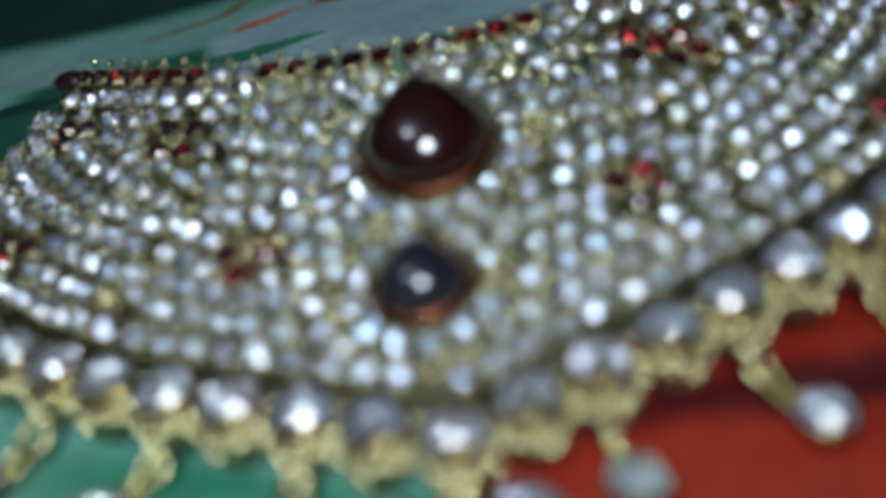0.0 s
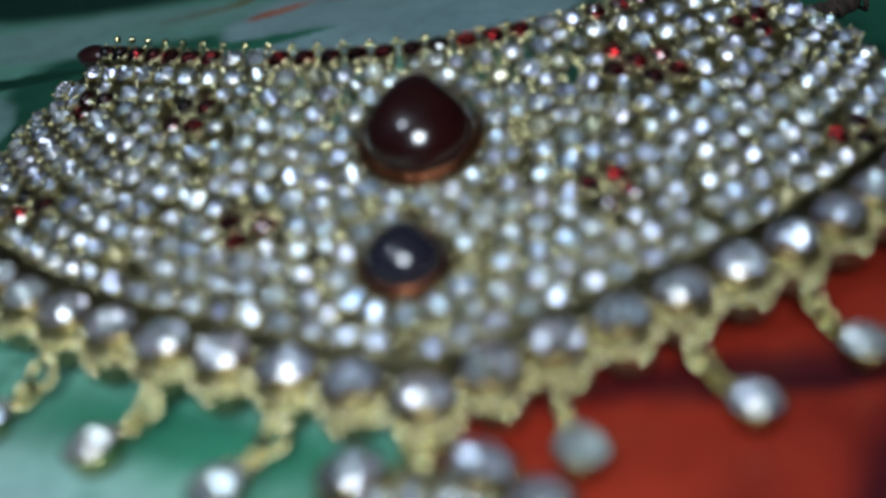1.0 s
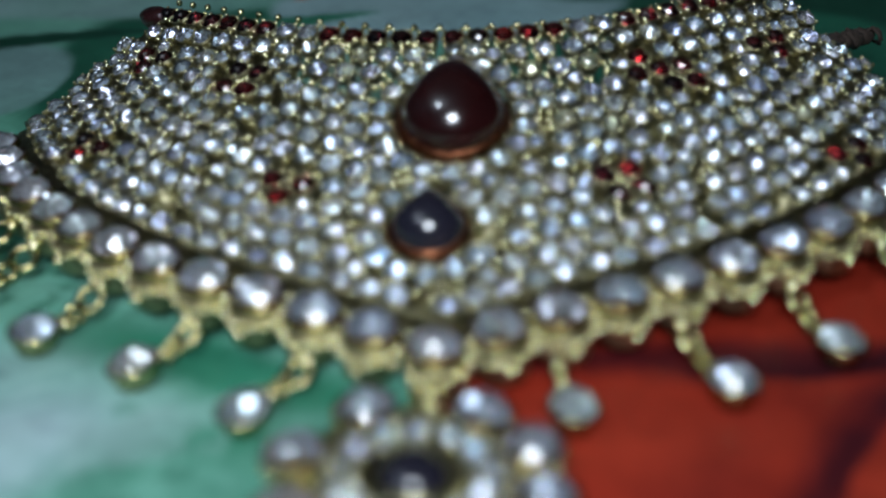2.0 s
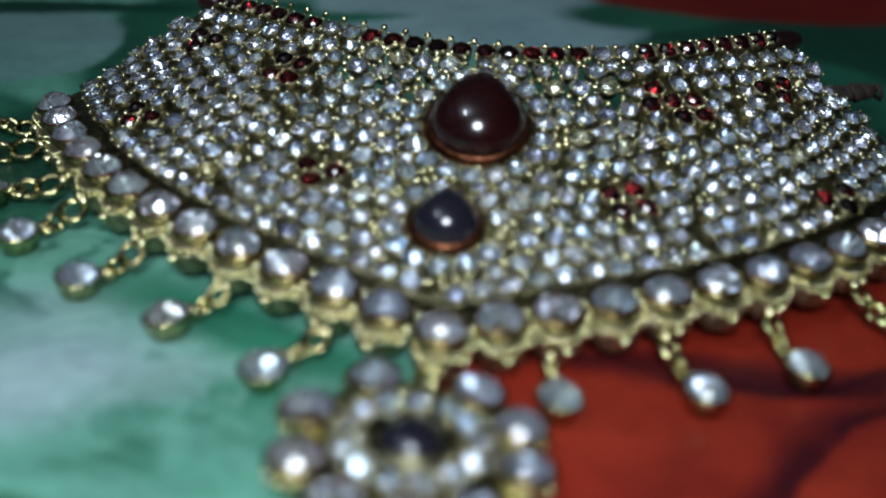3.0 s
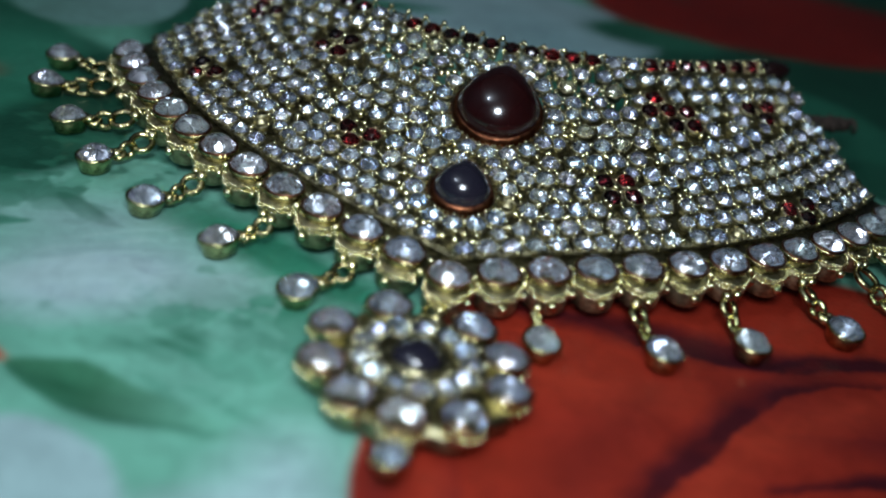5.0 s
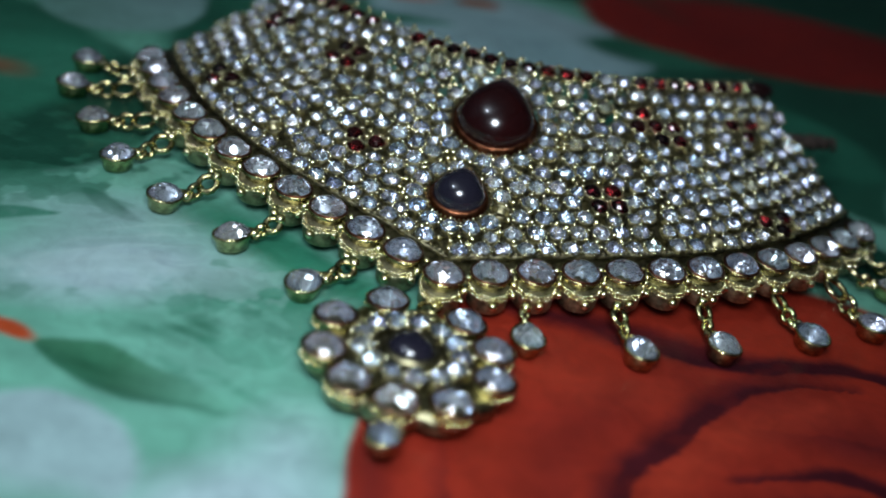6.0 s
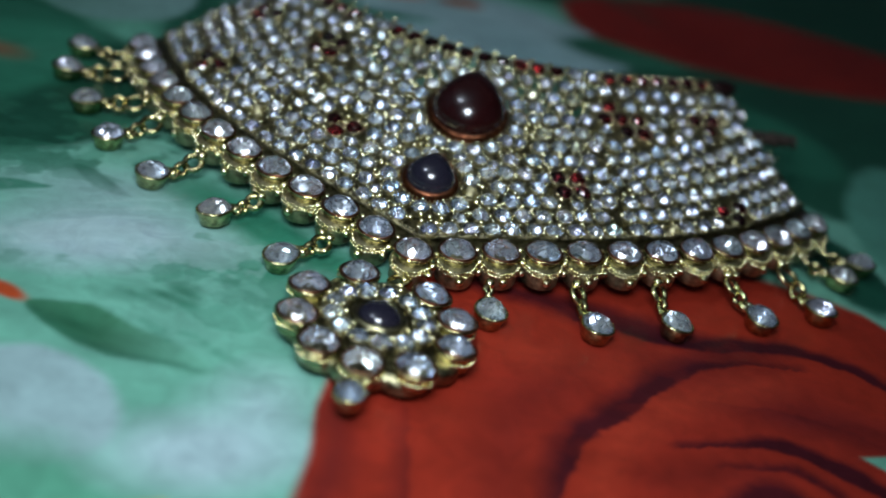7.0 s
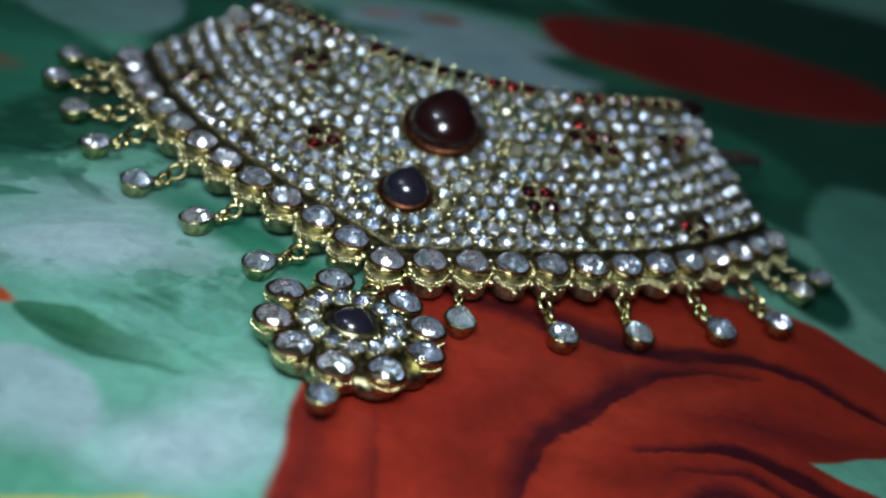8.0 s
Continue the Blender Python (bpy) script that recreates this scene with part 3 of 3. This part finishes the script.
def setting(u, v, small=False, wobble=0.05, red=False):
    """One stone in its cup, on the panel under it."""
    for a, b in placed:
        if (a - u) ** 2 + (b - v) ** 2 < (0.212 if small else 0.262) ** 2:
            return
    placed.append((u, v))
    owner = panels[panel_of(u, v)]
    m = seat(u, v, -0.06 + random.uniform(-0.012, 0.012), random.uniform(0, 6.28), wobble)
    c = part("setting", CUP_S if small else CUP, None, owner)
    put(c, m)
    if not red and random.random() < 0.012:
        return
    mesh = STONE_R if red else STONE_S if small else STONE_Y if any(math.dist((u, v), c) < 0.17 for c in YELLOWS) else STONE
    put(part("stone", mesh, None, owner, "dark red glass stone" if red else ""), m)


def build_stones():
    # small red flowers
    for cu, cv, shape in FLOWERS:
        turn = math.atan((low(cu + 0.05) - low(cu - 0.05)) / 0.1)
        for x, y in shape:
            setting(cu + x * math.cos(turn) - y * math.sin(turn), cv + x * math.sin(turn) + y * math.cos(turn), red=True)
    # rings round the two large stones
    for (cu, cv), ru, rv, n in ((BIG, 0.80, 0.88, 18), (SMALL, 0.60, 0.60, 13)):
        for i in range(n):
            a = 2 * math.pi * i / n - math.pi / 2
            setting(cu + ru * math.cos(a), cv + rv * math.sin(a))
    # two staggered rows under the upper edge
    for n, (drop, way) in enumerate(((0.33, 1), (0.62, 1), (0.33, -1), (0.62, -1))):
        for u, v in along(lambda q: high(q) - drop * math.hypot(1, 0.2 * q), 0.328, 0.10 + 0.164 * (n % 2), 4.4 * way):
            if abs(abs(u) - seam(v)) > 0.10 and side(u, v) > 0.10 and not in_cab(u, v, 0.30):
                setting(u + random.gauss(0, 0.008), v + random.gauss(0, 0.008))
    # rows that follow the lower edge, staggered, set out from the seams
    d, row = 0.465, 0
    while d < 5.2:
        pts = []
        for k in range(len(LOWER)):
            a, b = LOWER[max(k - 1, 0)], LOWER[min(k + 1, len(LOWER) - 1)]
            t = Vector((b[0] - a[0], b[1] - a[1])).normalized()
            q = (LOWER[k][0] - t.y * d, LOWER[k][1] + t.x * d)
            if inset(*q) > d - 0.012:
                pts.append(q)
        for way in (1, -1):
            half = sorted((p for p in pts if p[0] * way >= 0), key=lambda p: p[0] * way)
            inner = [p for p in half if p[0] * way < seam(p[1])][::-1]
            outer = [p for p in half if p[0] * way >= seam(p[1])]
            for run in (outer, inner):
                gone, want, last = 0.0, 0.17 + (0.152 if row % 2 else 0.0), run[0] if run else None
                for p in run:
                    gone += math.dist(last, p)
                    last = p
                    if gone >= want:
                        want += 0.305
                        u, v = p
                        if v > high(u) - 0.24 or side(u, v) < 0.10 or in_cab(u, v, 0.30):
                            continue
                        setting(u + random.gauss(0, 0.007), v + random.gauss(0, 0.007))
        d += 0.287
        row += 1
    # fillers
    for k in range(6000):
        u, v = random.uniform(-5, 5), random.uniform(-1.8, 4)
        if inset(u, v) > 0.5 and v < high(u) - 0.2 and side(u, v) > 0.1 and not in_cab(u, v, 0.14):
            setting(u, v, True)


build_stones()


def build_top_row():
    for s in (1, -1):
        pts = along(high, 0.30, 0.0 if s > 0 else 0.30, 4.0 * s)
        for k, (u, v) in enumerate(pts):
            owner = panels[panel_of(u, v)]
            m = seat(u, v - 0.06, -0.03, math.atan(0.216 * u), 0.04)
            put(part("setting", CUP, None, owner), m)
            put(part("stone", STONE if k in (5, 6) else STONE_R, None, owner, "" if k in (5, 6) else "dark red glass stone"), m)
            bm = bmesh.new()
            q = seat(u + 0.15, v + 0.07, 0.0).translation
            ball(bm, q, 0.045, 8)
            part("bead", bm, PRONG, owner, "small polished gold bead", True)


build_top_row()


def build_beads():
    """Loose gold beads of the open work between the middle stones."""
    bm = bmesh.new()
    ball(bm, (0, 0, 0), 0.05, 7)
    me = mesh_of(bm, PRONG, "bead", True)
    done = []
    for k in range(9000):
        u, v = random.gauss(0, 1.3), random.uniform(-1.7, 2.6)
        if len(done) > 150:
            break
        if inset(u, v) < 0.5 or v > high(u) - 0.1 or in_cab(u, v, 0.1):
            continue
        if min(math.dist((u, v), q) for q in placed) < 0.165 or (done and min(math.dist((u, v), q) for q in done) < 0.09):
            continue
        done.append((u, v))
        put(part("bead", me, None, panels[panel_of(u, v)]), seat(u, v, -0.05 + random.uniform(-0.02, 0.03)))


    # gold seam across the outer end of the panel
    line = [(3.61, 3.03), (4.10, 2.55), (4.41, 2.18), (4.79, 2.02), (5.25, 1.86)]
    for (a, b), (c, e) in zip(line, line[1:]):
        for k in range(4):
            u, v = a + (c - a) * k / 4, b + (e - b) * k / 4
            if side(u, v) > 0.05 and min(math.dist((u, v), q) for q in placed) > 0.11:
                put(part("bead", me, None, panels[1]), seat(u, v, 0.0))


build_beads()


def cabochon(at, rx, ry, h, tip, mat, lift, label):
    u, v = at
    m = seat(u, v, lift) @ pose(0, 0, 0, 7)
    bm = bmesh.new()
    n = 32
    loops = [oval(rx * 1.03, ry * 1.03, -0.10, n, 0, tip)]
    a0 = radians(20)
    for k in range(0, 10):
        a = a0 + k / 10 * (math.pi / 2 - a0)
        f = (math.cos(a) / math.cos(a0)) ** 0.85
        loops.append(oval(rx * f, ry * f, 0.04 + h * (math.sin(a) - math.sin(a0)) / (1 - math.sin(a0)), n, 0, tip * f ** 0.5))
    rings(bm, loops, True, True)
    c = part("cabochon", bm, mat, choker, label, True)
    put(c, m)
    b = bmesh.new()
    rings(b, [oval(rx + 0.06, ry + 0.06, -0.2, n, 0, tip), oval(rx + 0.065, ry + 0.065, -0.06, n, 0, tip), oval(rx + 0.04, ry + 0.04, 0.03, n, 0, tip), oval(rx + 0.005, ry + 0.005, 0.045, n, 0, tip), oval(rx - 0.01, ry - 0.01, 0.02, n, 0, tip)], True, False)
    part("bezel", b, ENAMEL, c, "coppery gold bezel", True)
    b = bmesh.new()
    for p in oval(rx + 0.10, ry + 0.10, -0.02, 46, 0, tip):
        ball(b, p, 0.02, 5)
    part("beaded_rim", b, PRONG, c, "fine beaded gold rim")


cabochon(BIG, 0.575, 0.60, 0.40, 0.36, CAB_RED, 0.0, "large polished dark red drop-shaped cabochon")
cabochon(SMALL, 0.36, 0.345, 0.26, 0.42, CAB_BLACK, 0.0, "polished black drop-shaped cabochon")


def build_border():
    for off, r, name in ((0.345, 0.024, "rope_border"), (0.395, 0.02, "rope_border")):
        bm = bmesh.new()
        pts = []
        for k in range(0, len(LOWER), 3):
            a, b = LOWER[max(k - 1, 0)], LOWER[min(k + 1, len(LOWER) - 1)]
            t = Vector((b[0] - a[0], b[1] - a[1])).normalized()
            q = (LOWER[k][0] - t.y * off, LOWER[k][1] + t.x * off)
            if inset(*q) > off - 0.02 and side(*q) > 0:
                pts.append(seat(*q, -0.09).translation)
        if off < 0.37:
            tube(bm, pts, r, 6)
        else:
            for a, b in zip(pts, pts[1:]):
                if a.x * b.x > 0 and (a - b).length < 0.3:
                    ball(bm, a, 0.03, 6)
        part(name, bm, GOLD_SOFT, choker, "twisted gold wire border", True)


build_border()

EDGE_CUP = mesh_of(cup(0.25, 0.225, 0.16, 0.03, 0, 0, 20), GOLD, "edge_setting", True)


def edge_base():
    bm = bmesh.new()
    def lobe(k, z):
        return [(x, y - 0.07, z) for x, y, _ in oval(0.275 * k, 0.275 * k, 0, 20)]
    rings(bm, [lobe(0.88, -0.42), lobe(0.95, -0.39), lobe(0.96, -0.2), lobe(0.93, -0.15), lobe(0.8, -0.13)], True, True)
    return mesh_of(bm, GOLD_DULL, "base", True)


BASE = edge_base()


def beaded_band():
    bm = bmesh.new()
    for row, (r, z, size) in enumerate(((0.262, -0.125, 0.03), (0.266, -0.18, 0.028))):
        for q in range(22):
            k = -2.0 + 4.0 * (q + 0.5 * (row % 2)) / 21.5
            ball(bm, (r * math.sin(k), -0.07 - r * math.cos(k), z + random.gauss(0, 0.006)), size * random.uniform(0.7, 1.2), 6)
    ball(bm, (0.0, -0.35, -0.25), 0.062, 10)
    ball(bm, (0.30, -0.10, -0.10), 0.058, 10)
    ball(bm, (0.285, -0.20, -0.19), 0.05, 10)
    ball(bm, (0.305, 0.10, -0.04), 0.045, 10)
    return mesh_of(bm, PRONG, "beaded_band", True)


BAND = beaded_band()


def rim_mesh(rx, ry):
    bm = bmesh.new()
    tube(bm, oval(rx + 0.004, ry + 0.004, 0.012, 24), 0.02, 5, True)
    return mesh_of(bm, ENAMEL, "rim", True)


RIM, RIM_P = rim_mesh(0.25, 0.225), rim_mesh(0.235, 0.235)
edge_places = {}


def build_edge():
    right, left = along(low, 0.607, 0.0, 6.1), along(low, 0.607, 0.607, -6.1)
    for s, pts in ((1, right), (-1, left)):
        for k, (u, v) in enumerate(pts[:13 if s > 0 else 12]):
            slope = (low(u + 0.05) - low(u - 0.05)) / 0.1
            if k == 0 and s > 0:
                slope = 0.0
            z = max(height(u, v) - 0.02, 0.40)
            m = pose(u, v, z, 0, 0, math.degrees(math.atan(slope)))
            n = normal(u, v)
            m = Matrix.Translation((u, v, z)) @ Vector((0, 0, 1)).rotation_difference((n + Vector((0, 0, 1))).normalized()).to_matrix().to_4x4() @ pose(0, 0, 0, 0, 0, math.degrees(math.atan(slope)))
            e = put(part("edge_setting", EDGE_CUP, None, choker, "deep gold setting on the lower edge"), m)
            put(part("stone", STONE_E, None, e, "oval clear foiled stone"), pose(0, 0, 0.01, 0, 0, random.uniform(-8, 8)))
            part("rim", RIM, None, e, "thin reddish rim")
            part("base", BASE, None, e, "rounded gold base")
            part("beaded_band", BAND, None, e, "rows of tiny gold beads")
            edge_places[k * s if s > 0 else -(k + 1)] = (u, v, z, slope)


build_edge()

DROP_CUP = mesh_of(cup(0.205, 0.225, 0.20, 0.03, 0, 0.22, 20), GOLD, "cup", True)


def ring_bm(at, d, r, w, up):
    """A small jump ring at a point, in the plane of d and up."""
    d, up = Vector(d).normalized(), Vector(up)
    up = (up - d * up.dot(d)).normalized()
    bm = bmesh.new()
    tube(bm, [Vector(at) + r * (d * math.cos(k * math.pi / 6) + up * math.sin(k * math.pi / 6)) for k in range(12)], w, 6, True)
    return bm


def build_drops():
    spots = {2: (1.21, -2.66), 4: (2.61, -2.29), 6: (3.68, -1.68), 8: (4.91, -0.87), 10: (5.84, -0.15), 11: (6.31, 1.08), 12: (6.68, 1.74),
             -2: (-1.61, -2.74), -4: (-2.76, -2.10), -6: (-3.86, -1.58), -8: (-4.84, -0.86), -9: (-5.60, 0.01), -11: (-6.34, 0.92), -12: (-6.55, 1.88)}
    for k, (u, v) in spots.items():
        eu, ev, ez, sl = edge_places[k]
        out = Vector((sl, -1, 0)).normalized()
        a = Vector((eu, ev, 0)) + out * 0.36
        a += Vector((-0.17 if u > 0 else 0.15, -0.13, 0))
        a.z = max(ez - 0.28, 0.14)
        b = Vector((u, v, 0.235))
        d = (b - a)
        turn = math.degrees(math.atan2(-d.y, -d.x)) - 90
        m = Matrix.Translation(b) @ pose(0, 0, 0, random.uniform(-6, 6), random.uniform(-6, 6), turn)
        c = put(part("drop", DROP_CUP, None, choker, "small gold drop with a clear stone"), m)
        put(part("stone", STONE_D, None, c, "clear drop-shaped stone"), pose(0, 0, 0.01))
        inv = m.inverted()
        tail = m @ Vector((0, 0.31, -0.08))
        gap = tail - a
        side_up = (gap.y, -gap.x, 0.15)
        for at, size, up, wire in ((0.30, 0.27, side_up, 0.045), (0.70, 0.19, (0, 0, 1), 0.045), (0.95, 0.13, side_up, 0.045)):
            bm = ring_bm(a + gap * at, gap, gap.length * size, wire, up)
            bmesh.ops.transform(bm, matrix=inv, verts=bm.verts)
            part("ring", bm, GOLD, c, "gold jump ring", True)
        bm = bmesh.new()
        ball(bm, m.inverted() @ (a + Vector((0, 0, 0.03))), 0.075, 8)
        part("bead", bm, PRONG, c, "gold bead", True)
        bm = bmesh.new()
        ball(bm, (-0.035, 0.275, -0.05), 0.062, 8)
        ball(bm, (0.05, 0.285, -0.03), 0.052, 8)
        part("bail", bm, PRONG, c, "beaded gold bail", True)


build_drops()


def build_pendant():
    cu, cv = -0.06, -3.82
    bm = bmesh.new()
    n = 120
    def scallop(r, z):
        return [((r + 0.14 * abs(math.cos(5 * (a - math.pi / 2)))) * math.cos(a), (r + 0.14 * abs(math.cos(5 * (a - math.pi / 2)))) * math.sin(a), z) for a in (2 * math.pi * i / n for i in range(n))]
    rings(bm, [scallop(0.88, -0.34), scallop(1.00, -0.29), scallop(1.01, -0.12), scallop(0.92, -0.07)], True, True)
    p = part("pendant", bm, GOLD_SOFT, choker, "round flower pendant with scalloped gold rim", True)
    put(p, pose(cu, cv, 0.385, -2, 1, 0))
    deep = mesh_of(cup(0.235, 0.235, 0.24, 0.04, 0, 0, 20), GOLD, "setting", True)
    for a in (60, 118, 164, 204, 239, 272, 308, 351, 25):
        a = radians(a)
        m = pose(1.0 * math.cos(a), 1.0 * math.sin(a), 0.05, random.uniform(-5, 5), random.uniform(-5, 5), random.uniform(0, 45))
        put(part("setting", deep, None, p), m)
        put(part("stone", STONE_P, None, p, "round clear foiled stone"), m)
        put(part("rim", RIM_P, None, p, "thin reddish rim"), m)
        g = bmesh.new()
        for q in range(17):
            w = a + (q - 8) * 0.16
            ball(g, (1.0 * math.cos(a) + 0.258 * math.cos(w), 1.0 * math.sin(a) + 0.258 * math.sin(w), -0.05 + random.gauss(0, 0.004)), 0.022 * random.uniform(0.8, 1.2), 6)
        part("beaded_band", g, PRONG, p, "row of tiny gold beads", True)
    for k in range(13):
        a = 2 * math.pi * (k + 0.3) / 13
        m = pose(0.575 * math.cos(a), 0.555 * math.sin(a), 0.06, random.uniform(-8, 8), random.uniform(-8, 8), random.uniform(0, 90)) @ Matrix.Scale(1.36, 4)
        put(part("setting", CUP_S, None, p), m)
        put(part("stone", STONE_S, None, p), m)
    b = bmesh.new()
    loops = [oval(0.27, 0.25, -0.05, 24, 0, 0.4)]
    for k in range(12):
        a = k / 12 * math.pi / 2
        loops.append(oval(0.27 * math.cos(a), 0.25 * math.cos(a), 0.05 + 0.17 * math.sin(a), 24, 0, 0.4))
    rings(b, loops, True, True)
    part("cabochon", b, CAB_BLACK, p, "small polished black cabochon", True)
    b = bmesh.new()
    rings(b, [oval(0.36, 0.34, -0.05, 24, 0, 0.4), oval(0.36, 0.34, 0.07, 24, 0, 0.4), oval(0.31, 0.29, 0.11, 24, 0, 0.4), oval(0.26, 0.24, 0.06, 24, 0, 0.4)], True, False)
    part("bezel", b, GOLD_SOFT, p, "plain gold bezel", True)
    # bottom stone and the hanging ring
    m = pose(0.03, -1.50, -0.02, 8, 0, 0)
    put(part("setting", mesh_of(cup(0.17, 0.17, 0.22, 0.03, 0, 0, 18), GOLD, "setting", True), None, p), m)
    put(part("stone", mesh_of(gem(0.17, 0.17, 0.1), CRYSTAL, "stone", False, FOIL), None, p), m)
    b = bmesh.new()
    ball(b, (0.16, -1.30, 0.0), 0.07, 8)
    part("bead", b, GOLD, p, "", True)
    part("ring", ring_bm((0.02, 1.22, -0.1), (0, 1, 0), 0.14, 0.035, (1, 0, 0.3)), GOLD, p, "gold jump ring", True)


build_pendant()


def build_ends():
    """Dark end tabs where the cord is tied on."""
    for s in (1, -1):
        bm = bmesh.new()
        rings(bm, [oval(0.27, 0.14, -0.10, 18), oval(0.30, 0.16, -0.02, 18), oval(0.27, 0.14, 0.07, 18), oval(0.16, 0.07, 0.10, 18)], True, True)
        put(part("end_tab", bm, RUBY, choker, "dark red rounded end tab", True), seat(4.02 * s, 3.98, -0.04, 0.65 * s))


build_ends()


def build_cord():
    """The end of the tying cord behind the panel's side, with a few loose strands."""
    bm = bmesh.new()
    for k, (r, spread) in enumerate(((0.10, 0.05), (0.04, 0.13), (0.035, 0.15), (0.03, 0.17))):
        pts = []
        for i in range(30):
            t = i / 29
            w = i * 1.3 + 1.7 * k
            pts.append((4.72 + 0.80 * t + spread * t * math.sin(w * 0.35), 3.75 + 1.0 * t + spread * math.cos(w), 1.02 - 0.26 * t + 0.6 * spread * math.sin(w)))
        tube(bm, pts, r, 7)
    part("cord", bm, CORD, choker, "frayed brown tying cord", True)


build_cord()
